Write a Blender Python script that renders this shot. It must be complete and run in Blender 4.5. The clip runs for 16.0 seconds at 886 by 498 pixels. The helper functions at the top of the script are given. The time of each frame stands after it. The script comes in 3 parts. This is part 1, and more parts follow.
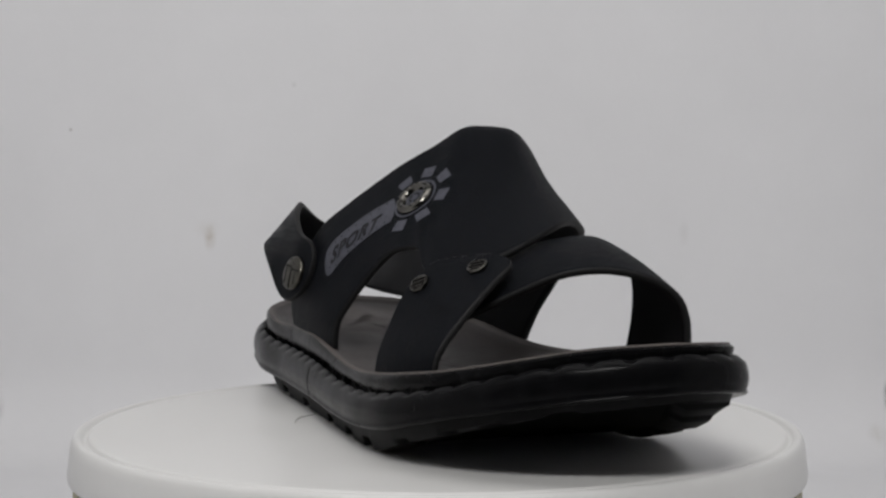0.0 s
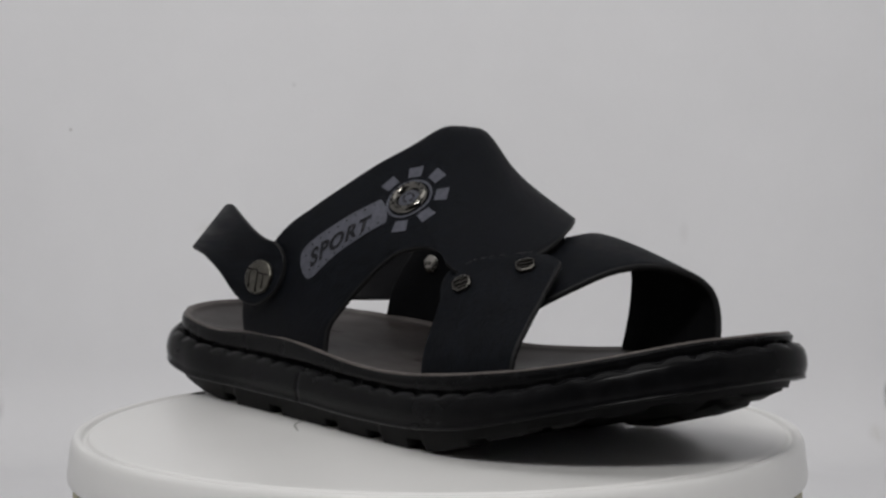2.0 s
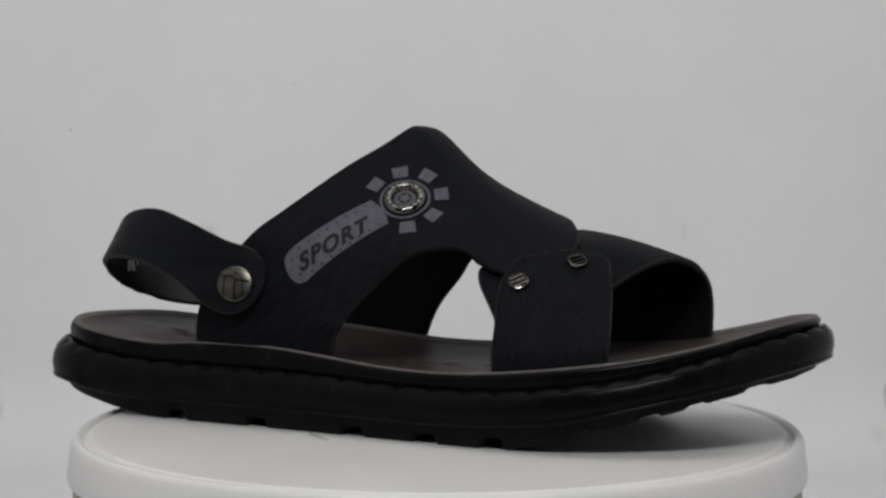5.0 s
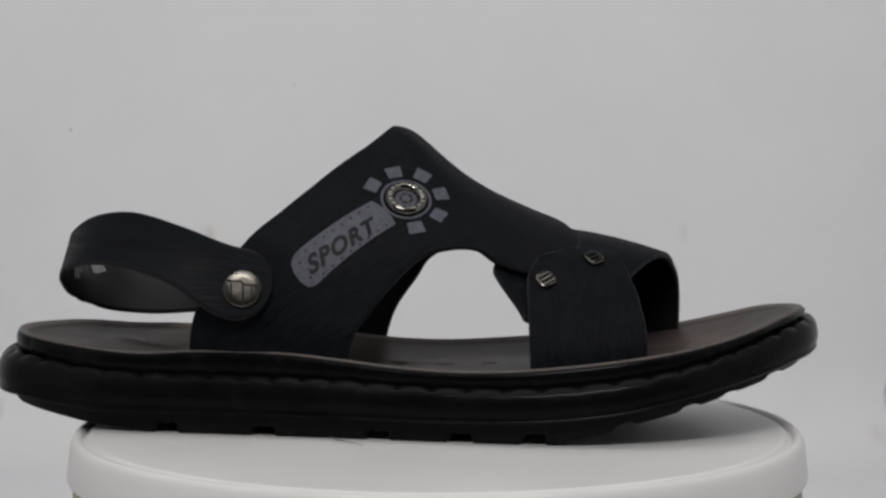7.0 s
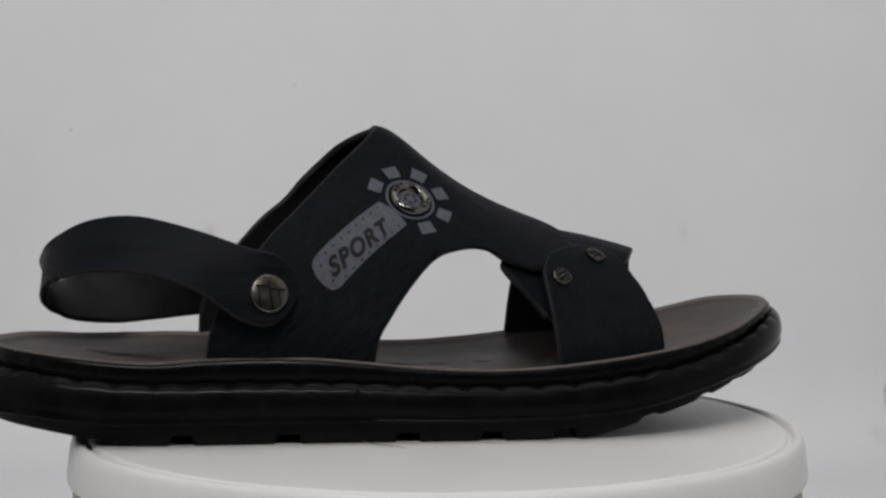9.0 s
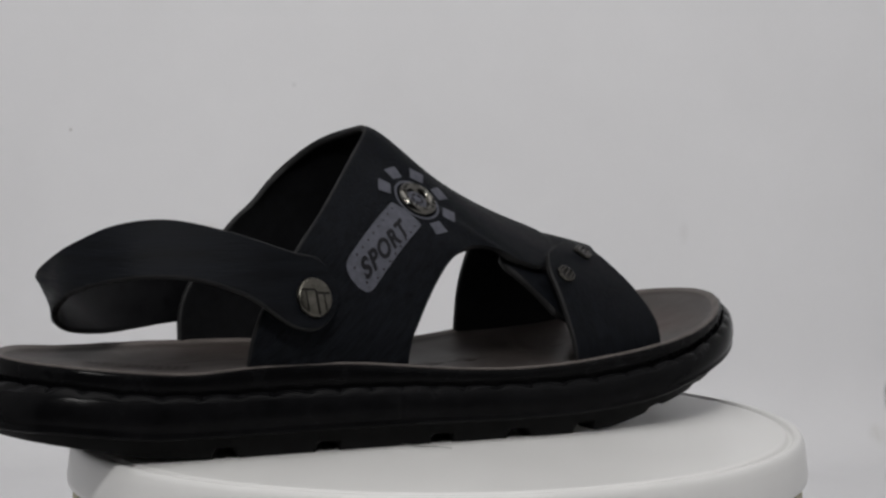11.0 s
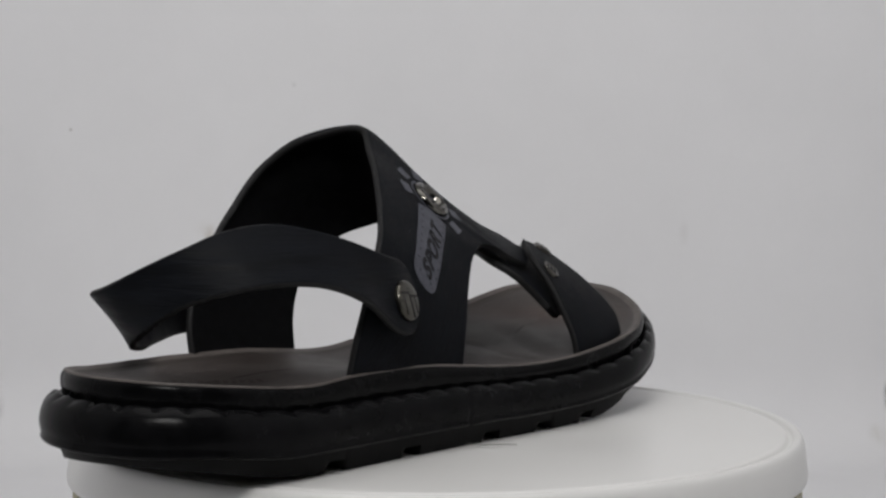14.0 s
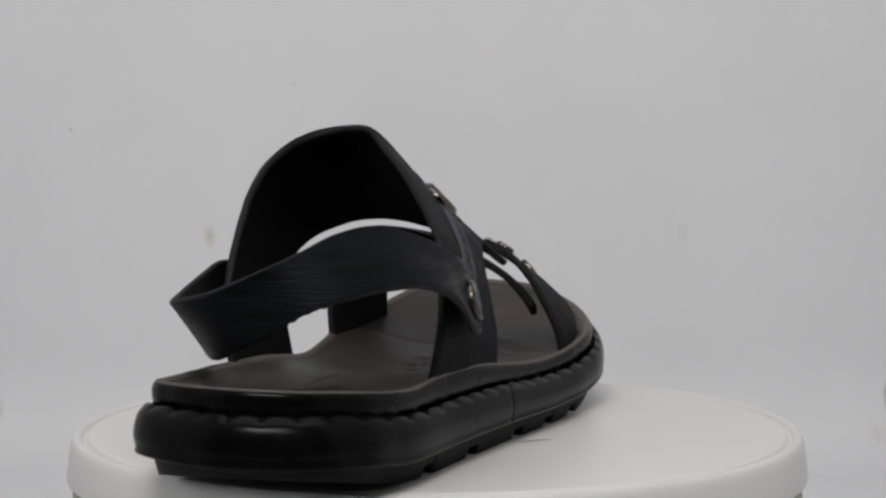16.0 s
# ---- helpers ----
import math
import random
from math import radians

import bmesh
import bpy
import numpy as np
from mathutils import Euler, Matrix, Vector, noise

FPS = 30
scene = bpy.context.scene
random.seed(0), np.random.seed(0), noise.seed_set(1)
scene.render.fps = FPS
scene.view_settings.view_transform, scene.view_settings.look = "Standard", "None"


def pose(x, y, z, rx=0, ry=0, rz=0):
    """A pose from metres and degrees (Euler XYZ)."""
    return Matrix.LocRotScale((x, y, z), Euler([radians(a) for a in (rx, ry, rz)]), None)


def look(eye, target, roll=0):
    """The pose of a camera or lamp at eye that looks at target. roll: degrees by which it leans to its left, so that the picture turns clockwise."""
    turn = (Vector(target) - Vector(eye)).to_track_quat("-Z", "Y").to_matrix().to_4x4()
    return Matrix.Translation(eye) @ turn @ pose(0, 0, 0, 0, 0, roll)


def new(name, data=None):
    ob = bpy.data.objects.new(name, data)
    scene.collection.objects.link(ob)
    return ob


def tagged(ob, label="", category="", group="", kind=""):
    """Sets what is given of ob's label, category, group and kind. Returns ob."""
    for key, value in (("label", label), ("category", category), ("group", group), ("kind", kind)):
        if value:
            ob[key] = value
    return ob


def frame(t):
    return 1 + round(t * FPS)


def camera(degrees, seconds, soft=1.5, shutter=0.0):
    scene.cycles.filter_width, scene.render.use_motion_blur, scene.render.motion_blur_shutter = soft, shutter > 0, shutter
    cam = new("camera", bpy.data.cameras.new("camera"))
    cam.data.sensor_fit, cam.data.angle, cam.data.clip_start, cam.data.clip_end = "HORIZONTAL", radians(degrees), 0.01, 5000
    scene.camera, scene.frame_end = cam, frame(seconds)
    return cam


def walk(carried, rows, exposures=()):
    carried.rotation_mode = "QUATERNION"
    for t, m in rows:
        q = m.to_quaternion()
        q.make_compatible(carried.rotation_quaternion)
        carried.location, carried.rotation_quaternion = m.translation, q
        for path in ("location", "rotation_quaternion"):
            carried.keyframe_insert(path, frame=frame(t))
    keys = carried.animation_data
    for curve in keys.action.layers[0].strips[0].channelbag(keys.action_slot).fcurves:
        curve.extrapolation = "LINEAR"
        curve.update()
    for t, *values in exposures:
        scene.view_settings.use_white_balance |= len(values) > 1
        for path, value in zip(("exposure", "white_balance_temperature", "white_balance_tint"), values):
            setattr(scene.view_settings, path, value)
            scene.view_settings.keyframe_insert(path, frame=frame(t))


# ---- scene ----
from mathutils.bvhtree import BVHTree

# ---------------------------------------------------------------- camera
cam = camera(28.42, 16.0, soft=2.6)
EYE = pose(0, -0.6, 0.09746, 86.509, 0, -0.174)
walk(cam, [(0.0, EYE), (16.0, EYE)])


def turn(t):
    """The platter's turn in degrees at t seconds."""
    return 8.711 * (t - 7) - 0.4544 * ((t - 7) / 8) ** 2


# ---------------------------------------------------------------- world, lights
world = bpy.data.worlds.new("world")
scene.world = world
world.use_nodes = True
wb = world.node_tree.nodes["Background"]
wb.inputs[0].default_value = (0.9, 0.95, 1.0, 1)
wb.inputs[1].default_value = 0.05


def area_lamp(name, m, sx, sy, watts, color):
    data = bpy.data.lights.new(name, "AREA")
    data.shape, data.size, data.size_y, data.energy, data.color = "RECTANGLE", sx, sy, watts, color
    ob = new(name, data)
    ob.matrix_world = m
    return ob


area_lamp("light_panel", pose(0, -0.05, 0.575, 15, 0, 0), 0.50, 0.40, 1.15, (1.0, 0.985, 0.97))
area_lamp("front_light", look((-0.06, -0.62, 0.62), (0, 0.05, 0.02)), 0.34, 0.10, 3.35, (1.0, 0.985, 0.97))
scene.view_settings.exposure = 0.0


# ---------------------------------------------------------------- materials
def material(name, color, rough=0.5, metal=0.0, spec=0.5, var=0.0, scale=60.0, bump=0.0, bump_scale=900.0, stretch=(1, 1, 1), rot=(0, 0, 0), rvar=0.0, color2=None):
    m = bpy.data.materials.new(name)
    m.use_nodes = True
    nt = m.node_tree
    b = nt.nodes["Principled BSDF"]
    b.inputs["Base Color"].default_value = (*color, 1)
    b.inputs["Roughness"].default_value = rough
    b.inputs["Metallic"].default_value = metal
    b.inputs["Specular IOR Level"].default_value = spec
    tc = nt.nodes.new("ShaderNodeTexCoord")
    mp = nt.nodes.new("ShaderNodeMapping")
    mp.vector_type = "TEXTURE"
    mp.inputs["Rotation"].default_value = [radians(a) for a in rot]
    mp.inputs["Scale"].default_value = [1 / v for v in stretch]
    nt.links.new(tc.outputs["Object"], mp.inputs["Vector"])
    if var > 0 or rvar > 0:
        n1 = nt.nodes.new("ShaderNodeTexNoise")
        n1.inputs["Scale"].default_value = scale
        n1.inputs["Detail"].default_value = 6
        n1.inputs["Roughness"].default_value = 0.65
        nt.links.new(mp.outputs[0], n1.inputs["Vector"])
        if var > 0:
            r = nt.nodes.new("ShaderNodeValToRGB")
            r.color_ramp.elements[0].position, r.color_ramp.elements[1].position = 0.3, 0.7
            lo = color2 or tuple(c * (1 - var) for c in color)
            r.color_ramp.elements[0].color = (*lo, 1)
            r.color_ramp.elements[1].color = (*[min(1, c * (1 + var)) for c in color], 1)
            nt.links.new(n1.outputs["Fac"], r.inputs["Fac"])
            nt.links.new(r.outputs["Color"], b.inputs["Base Color"])
        if rvar > 0:
            mr = nt.nodes.new("ShaderNodeMapRange")
            mr.inputs["From Min"].default_value, mr.inputs["From Max"].default_value = 0.3, 0.7
            mr.inputs["To Min"].default_value, mr.inputs["To Max"].default_value = rough - rvar, rough + rvar
            nt.links.new(n1.outputs["Fac"], mr.inputs["Value"])
            nt.links.new(mr.outputs[0], b.inputs["Roughness"])
    if bump > 0:
        n2 = nt.nodes.new("ShaderNodeTexNoise")
        n2.inputs["Scale"].default_value = bump_scale
        n2.inputs["Detail"].default_value = 4
        nt.links.new(mp.outputs[0], n2.inputs["Vector"])
        bp = nt.nodes.new("ShaderNodeBump")
        bp.inputs["Strength"].default_value = bump
        bp.inputs["Distance"].default_value = 0.0004
        nt.links.new(n2.outputs["Fac"], bp.inputs["Height"])
        nt.links.new(bp.outputs[0], b.inputs["Normal"])
    return m


LEATHER = material("black_leather", (0.0042, 0.0049, 0.0066), 0.54, spec=0.05, var=0.75, scale=420, bump=0.80, bump_scale=900, stretch=(2.2, 1.6, 0.30), rot=(0, 48, 0), rvar=0.1)
STRAP = material("strap_leather", (0.0042, 0.0049, 0.0066), 0.56, spec=0.05, var=0.75, scale=420, bump=0.75, bump_scale=1100, stretch=(2.0, 0.7, 0.25), rvar=0.1)
BRUSHED = material("brushed_leather", (0.0042, 0.0049, 0.0066), 0.46, spec=0.055, var=0.55, scale=90, bump=0.60, bump_scale=400, stretch=(0.30, 0.30, 4.0), rvar=0.14)
CUT_EDGE = material("cut_edge", (0.0085, 0.0085, 0.009), 0.6, spec=0.2, var=0.3, scale=400)
STRAP_LINING = material("strap_lining", (0.0045, 0.0046, 0.0054), 0.40, spec=0.16, var=0.4, scale=260, bump=0.2, bump_scale=1200, rvar=0.08)
LINING = material("lining", (0.0040, 0.0041, 0.0048), 0.75, spec=0.08, var=0.4, scale=300, bump=0.4, bump_scale=1600)
RUBBER = material("midsole_rubber", (0.0040, 0.0040, 0.0045), 0.23, spec=0.06, var=0.4, scale=140, bump=0.05, bump_scale=900, rvar=0.06)
GLOSSY = material("welt_rubber", (0.0032, 0.0032, 0.0036), 0.24, spec=0.062, var=0.35, scale=120, bump=0.05, bump_scale=900, rvar=0.1)
TREAD = material("tread_rubber", (0.0055, 0.0055, 0.0057), 0.55, spec=0.09, var=0.4, scale=150, bump=0.12, bump_scale=900)
INSOLE = material("insole_leather", (0.037, 0.032, 0.030), 0.50, spec=0.20, var=0.35, scale=34, bump=0.45, bump_scale=700, rvar=0.10, color2=(0.027, 0.0215, 0.0195))
RIM = material("insole_rim", (0.088, 0.077, 0.072), 0.5, spec=0.2, var=0.25, scale=160, bump=0.2)
FRAY = material("fray_fibre", (0.022, 0.022, 0.024), 0.6, spec=0.2, var=0.3, scale=900)
PRINT = material("grey_print", (0.062, 0.064, 0.080), 0.6, spec=0.25, var=0.25, scale=500, bump=0.15)
PRINT_DARK = material("black_print", (0.006, 0.006, 0.008), 0.55, spec=0.16, var=0.2, scale=500)
PRINT_WHITE = material("white_print", (0.26, 0.26, 0.27), 0.6, spec=0.3, var=0.3, scale=700)
GUNMETAL = material("gunmetal", (0.25, 0.24, 0.22), 0.25, metal=1.0, var=0.25, scale=260, rvar=0.1)
EYELET = material("eyelet_metal", (0.125, 0.12, 0.11), 0.14, metal=1.0, var=0.25, scale=260, rvar=0.08)
STUDMETAL = material("stud_metal", (0.075, 0.071, 0.065), 0.22, metal=1.0, var=0.3, scale=400, rvar=0.08)
RIVETMETAL = material("rivet_metal", (0.095, 0.090, 0.078), 0.31, metal=1.0, var=0.3, scale=300, rvar=0.06)
DARKMETAL = material("dark_metal", (0.016, 0.015, 0.014), 0.45, metal=1.0, var=0.3, scale=300, rvar=0.1)
PLATTER = material("white_plastic", (0.695, 0.692, 0.683), 0.33, spec=0.5, var=0.025, scale=18, rvar=0.04)
BASE = material("base_plastic", (0.30, 0.28, 0.17), 0.5, var=0.15, scale=60)
BACKDROP = material("backdrop_fabric", (0.74, 0.74, 0.755), 0.9, spec=0.1, var=0.03, scale=7, bump=0.1, bump_scale=300)
BOX = material("box_fabric", (0.74, 0.74, 0.75), 0.9, spec=0.1, var=0.02, scale=6)
ROOM = material("room_paint", (0.13, 0.13, 0.13), 0.9, spec=0.1, var=0.1, scale=3)


def add_marks(m, spots):
    """Soft marks mixed into the base colour, dirt and wear among them: (place, radius x, radius z, colour, strength).
    """
    nt = m.node_tree
    b = nt.nodes["Principled BSDF"]
    src = b.inputs["Base Color"].links[0].from_socket
    tc = nt.nodes.new("ShaderNodeTexCoord")
    wob = nt.nodes.new("ShaderNodeTexNoise")
    wob.inputs["Scale"].default_value = 160
    for place, rx, rz, color, k in spots:
        mp = nt.nodes.new("ShaderNodeMapping")
        mp.inputs["Location"].default_value = (-place[0] / rx, -place[1] / 0.05, -place[2] / rz)
        mp.inputs["Scale"].default_value = (1 / rx, 1 / 0.05, 1 / rz)
        nt.links.new(tc.outputs["Object"], mp.inputs["Vector"])
        ln = nt.nodes.new("ShaderNodeVectorMath")
        ln.operation = "LENGTH"
        nt.links.new(mp.outputs[0], ln.inputs[0])
        mr = nt.nodes.new("ShaderNodeMapRange")
        mr.interpolation_type = "SMOOTHSTEP"
        mr.inputs["From Min"].default_value, mr.inputs["From Max"].default_value = 0.0, 1.0
        mr.inputs["To Min"].default_value, mr.inputs["To Max"].default_value = k, 0.0
        nt.links.new(ln.outputs["Value"], mr.inputs["Value"])
        mul = nt.nodes.new("ShaderNodeMath")
        mul.operation = "MULTIPLY"
        nt.links.new(mr.outputs[0], mul.inputs[0])
        nt.links.new(wob.outputs["Fac"], mul.inputs[1])
        mx = nt.nodes.new("ShaderNodeMix")
        mx.data_type = "RGBA"
        nt.links.new(mul.outputs[0], mx.inputs["Factor"])
        nt.links.new(src, mx.inputs[6])
        mx.inputs[7].default_value = (*color, 1)
        src = mx.outputs[2]
    nt.links.new(src, b.inputs["Base Color"])


# stains on the cloth, and dark spots at its left and right edges
add_marks(BACKDROP, [
    ((-0.1252, 0.36, 0.0454), 0.0045, 0.0095, (0.4, 0.34, 0.27), 0.75),
    ((-0.1268, 0.36, 0.0501), 0.01, 0.007, (0.5, 0.46, 0.4), 0.25),
    ((0.1352, 0.36, 0.0479), 0.004, 0.009, (0.45, 0.43, 0.42), 0.28),
    ((-0.2008, 0.36, 0.1043), 0.0016, 0.0016, (0.3, 0.28, 0.27), 0.8),
    ((0.2500, 0.36, -0.0435), 0.0055, 0.014, (0.06, 0.06, 0.05), 1.9),
    ((0.24, 0.36, -0.0617), 0.008, 0.008, (0.42, 0.4, 0.34), 0.5),
    ((-0.2417, 0.36, -0.0499), 0.005, 0.012, (0.2, 0.2, 0.2), 0.5),
    ((-0.0786, 0.36, 0.1289), 0.002, 0.002, (0.4, 0.4, 0.4), 0.5),
])

# a reddish worn patch at the forefoot, a near-black spot at the heel
add_marks(INSOLE, [
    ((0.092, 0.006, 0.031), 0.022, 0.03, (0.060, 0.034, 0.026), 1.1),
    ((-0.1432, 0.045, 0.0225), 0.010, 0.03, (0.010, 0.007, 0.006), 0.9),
])

# ---------------------------------------------------------------- mesh helpers
def finish(name, bm, mats, parent=None, label="", smooth=True, angle=35):
    me = bpy.data.meshes.new(name)
    bmesh.ops.recalc_face_normals(bm, faces=bm.faces)
    if smooth:
        for f in bm.faces:
            f.smooth = True
        for e in bm.edges:
            if len(e.link_faces) == 2 and e.calc_face_angle(0) > radians(angle):
                e.smooth = False
    bm.to_mesh(me)
    bm.free()
    for m in mats if isinstance(mats, (list, tuple)) else [mats]:
        me.materials.append(m)
    ob = new(name, me)
    if parent:
        ob.parent = parent
    if label:
        tagged(ob, label)
    return ob


def part(name, bm, mats, parent, label="", smooth=True, angle=35):
    return finish(name, bm, mats, parent, label, smooth, angle)


def spline(knots, values, at):
    """Smooth curve through values (n x k) at the knots, read at the parameters at."""
    k, v, a = np.asarray(knots, float), np.asarray(values, float), np.asarray(at, float)
    if v.ndim == 1:
        v = v[:, None]
    d = np.diff(v, axis=0) / np.diff(k)[:, None]
    m = np.empty_like(v)
    m[0], m[-1] = d[0], d[-1]
    h = np.diff(k)[:, None]
    m[1:-1] = (d[:-1] * h[1:] + d[1:] * h[:-1]) / (h[1:] + h[:-1])
    i = np.clip(np.searchsorted(k, a) - 1, 0, len(k) - 2)
    hh = (k[i + 1] - k[i])[:, None]
    t = ((a - k[i])[:, None]) / hh
    return ((2 * t**3 - 3 * t**2 + 1) * v[i] + (t**3 - 2 * t**2 + t) * hh * m[i] + (-2 * t**3 + 3 * t**2) * v[i + 1] + (t**3 - t**2) * hh * m[i + 1])


def chord(points):
    d = np.linalg.norm(np.diff(np.asarray(points, float), axis=0), axis=1)
    return np.concatenate([[0], np.cumsum(d)]) / d.sum()


def grid_normals(g):
    du = np.gradient(g, axis=0)
    dv = np.gradient(g, axis=1)
    n = np.cross(du, dv)
    return n / np.maximum(np.linalg.norm(n, axis=2, keepdims=True), 1e-9)


def shell(g, thick, flip=False, round_edge=0.0006):
    """A sheet of leather from a grid of points of its outer face: inner face, rounded cut edges. Slots: 0 outer, 1 edge, 2 inner."""
    n = grid_normals(g) * (-1 if flip else 1)
    nu, nv = g.shape[:2]
    bm = bmesh.new()
    def inset(a):
        b = a.copy()
        du = np.gradient(a, axis=0)
        dv = np.gradient(a, axis=1)
        for idx, der, s in ((0, du, 1), (-1, du, -1)):
            w = der[idx]
            b[idx] += s * round_edge * w / np.maximum(np.linalg.norm(w, axis=1, keepdims=True), 1e-9)
        for idx, der, s in ((0, dv, 1), (-1, dv, -1)):
            w = der[:, idx]
            b[:, idx] += s * round_edge * w / np.maximum(np.linalg.norm(w, axis=1, keepdims=True), 1e-9)
        return b
    outer = inset(g)
    mid1 = g - n * round_edge
    mid2 = g - n * (thick - round_edge)
    inner = inset(g - n * thick)
    vo = [[bm.verts.new(outer[i, j]) for j in range(nv)] for i in range(nu)]
    vi = [[bm.verts.new(inner[i, j]) for j in range(nv)] for i in range(nu)]
    for i in range(nu - 1):
        for j in range(nv - 1):
            bm.faces.new((vo[i][j], vo[i + 1][j], vo[i + 1][j + 1], vo[i][j + 1])).material_index = 0
            bm.faces.new((vi[i][j], vi[i][j + 1], vi[i + 1][j + 1], vi[i + 1][j])).material_index = 2
    loop = [(i, 0) for i in range(nu)] + [(nu - 1, j) for j in range(1, nv)] + [(i, nv - 1) for i in range(nu - 2, -1, -1)] + [(0, j) for j in range(nv - 2, 0, -1)]
    m1 = [bm.verts.new(mid1[i, j]) for i, j in loop]
    m2 = [bm.verts.new(mid2[i, j]) for i, j in loop]
    k = len(loop)
    for a in range(k):
        b = (a + 1) % k
        (i, j), (p, q) = loop[a], loop[b]
        for quad, mi in (((vo[i][j], vo[p][q], m1[b], m1[a]), 1), ((m1[a], m1[b], m2[b], m2[a]), 1), ((m2[a], m2[b], vi[p][q], vi[i][j]), 1)):
            bm.faces.new(quad).material_index = mi
    return bm


def rings(levels, cap_top=True, cap_bottom=True):
    """A closed body through rings of equal length, from the lowest to the highest."""
    bm = bmesh.new()
    vs = [[bm.verts.new(p) for p in ring] for ring in levels]
    n = len(vs[0])
    for a, b in zip(vs, vs[1:]):
        for i in range(n):
            j = (i + 1) % n
            bm.faces.new((a[i], a[j], b[j], b[i]))
    if cap_bottom:
        bm.faces.new(vs[0][::-1])
    if cap_top:
        bm.faces.new(vs[-1])
    return bm


def lathe(profile, n=96):
    """A turned body from (radius, height) pairs, bottom to top."""
    lv = [[(r * math.cos(2 * math.pi * i / n), r * math.sin(2 * math.pi * i / n), z) for i in range(n)] for r, z in profile]
    return rings(lv)


def box(bm, x0, y0, z0, x1, y1, z1, m=None):
    v = [bm.verts.new(p) for p in ((x0, y0, z0), (x1, y0, z0), (x1, y1, z0), (x0, y1, z0), (x0, y0, z1), (x1, y0, z1), (x1, y1, z1), (x0, y1, z1))]
    for q in ((3, 2, 1, 0), (4, 5, 6, 7), (0, 1, 5, 4), (1, 2, 6, 5), (2, 3, 7, 6), (3, 0, 4, 7)):
        bm.faces.new([v[i] for i in q])
    if m is not None:
        bmesh.ops.transform(bm, matrix=m, verts=v)
    return v


# ---------------------------------------------------------------- light box (setting)
FLOOR_Z = -0.075
BACK_Y = 0.36
HALF = 0.32
ROOF_Z = 0.60
FRONT_Y = -0.33


def sweep_backdrop():
    """White cloth: floor, a soft curve, and the back."""
    prof = [(FRONT_Y, FLOOR_Z)]
    r = 0.05
    prof.append((BACK_Y - r - 0.05, FLOOR_Z))
    for i in range(0, 13):
        a = i / 12 * math.pi / 2
        prof.append((BACK_Y - r + r * math.sin(a), FLOOR_Z + r - r * math.cos(a)))
    prof.append((BACK_Y, 0.30))
    prof.append((BACK_Y, ROOF_Z))
    bm = bmesh.new()
    xs = [-HALF + 2 * HALF * i / 24 for i in range(25)]
    front = [[bm.verts.new((x, y, z)) for y, z in prof] for x in xs]
    back = [[bm.verts.new((x, y + 0.004, z - 0.004)) for y, z in prof] for x in xs]
    for i in range(24):
        for j in range(len(prof) - 1):
            bm.faces.new((front[i][j], front[i + 1][j], front[i + 1][j + 1], front[i][j + 1]))
            bm.faces.new((back[i][j], back[i][j + 1], back[i + 1][j + 1], back[i + 1][j]))
    ob = finish("backdrop", bm, BACKDROP)
    return tagged(ob, "plain white cloth sweep behind the turntable", "backdrop", kind="structure")


sweep_backdrop()
for nm, x in (("wall_west", -HALF - 0.012), ("wall_east", HALF)):
    bm = bmesh.new()
    box(bm, x, FRONT_Y, FLOOR_Z - 0.01, x + 0.012, BACK_Y + 0.02, ROOF_Z)
    tagged(finish(nm, bm, BOX, smooth=False), "white side panel of the photo light box", "wall", kind="structure")
bm = bmesh.new()
box(bm, -HALF - 0.012, FRONT_Y, ROOF_Z, HALF + 0.012, BACK_Y + 0.02, ROOF_Z + 0.012)
tagged(finish("ceiling", bm, BOX, smooth=False), "white roof panel of the photo light box", "ceiling", kind="structure")
bm = bmesh.new()
box(bm, -1.2, -1.6, FLOOR_Z - 0.05, 1.2, 0.7, FLOOR_Z - 0.012)
tagged(finish("floor", bm, ROOM, smooth=False), "plain grey table top under the light box", "table top", kind="structure")
for nm, b in (("wall_far_west", (-1.7, -1.8, -1.0, -1.6, 1.1, 1.6)), ("wall_far_east", (1.6, -1.8, -1.0, 1.7, 1.1, 1.6)), ("ceiling_high", (-1.7, -1.9, 1.6, 1.7, 1.2, 1.7)), ("wall_north", (-1.6, 1.1, -1.0, 1.6, 1.2, 1.6)), ("wall_south", (-1.6, -1.9, -1.0, 1.6, -1.8, 1.6))):
    bm = bmesh.new()
    box(bm, *b)
    tagged(finish(nm, bm, ROOM, smooth=False), "plain grey room surface around the light box", "wall", kind="structure")


# ---------------------------------------------------------------- turntable
turntable = tagged(new("turntable"), "white round plastic display turntable with a grooved rim", "turntable")
turntable.location = (0, 0, 0)
platter = part("platter", lathe([(0.112, -0.0148), (0.1242, -0.0148), (0.1254, -0.0140), (0.1256, -0.0122), (0.1250, -0.0078), (0.1245, -0.0036), (0.1240, -0.0016), (0.1233, -0.0003), (0.1225, 0.0002), (0.1213, 0.0001), (0.1206, -0.0005), (0.1203, -0.0014), (0.1196, -0.0018), (0.1189, -0.0014), (0.1186, -0.0005), (0.1178, 0.0), (0.1165, 0.0), (0.06, 0.0), (0.01, 0.0)], 180), PLATTER, turntable, "white plastic rotating disc", angle=60)
base = part("base", lathe([(0.110, FLOOR_Z + 0.001), (0.114, FLOOR_Z + 0.003), (0.118, -0.0240), (0.1228, -0.0222), (0.1238, -0.0200), (0.1234, -0.0164), (0.1100, -0.0160), (0.1095, -0.0149), (0.02, -0.0149)], 128), BASE, turntable, "dark base under the disc")

# ---------------------------------------------------------------- sandal: the sole
sandal = tagged(new("sandal"), "black leather sandal with grey print, metal rivets and rubber sole", "sandal")

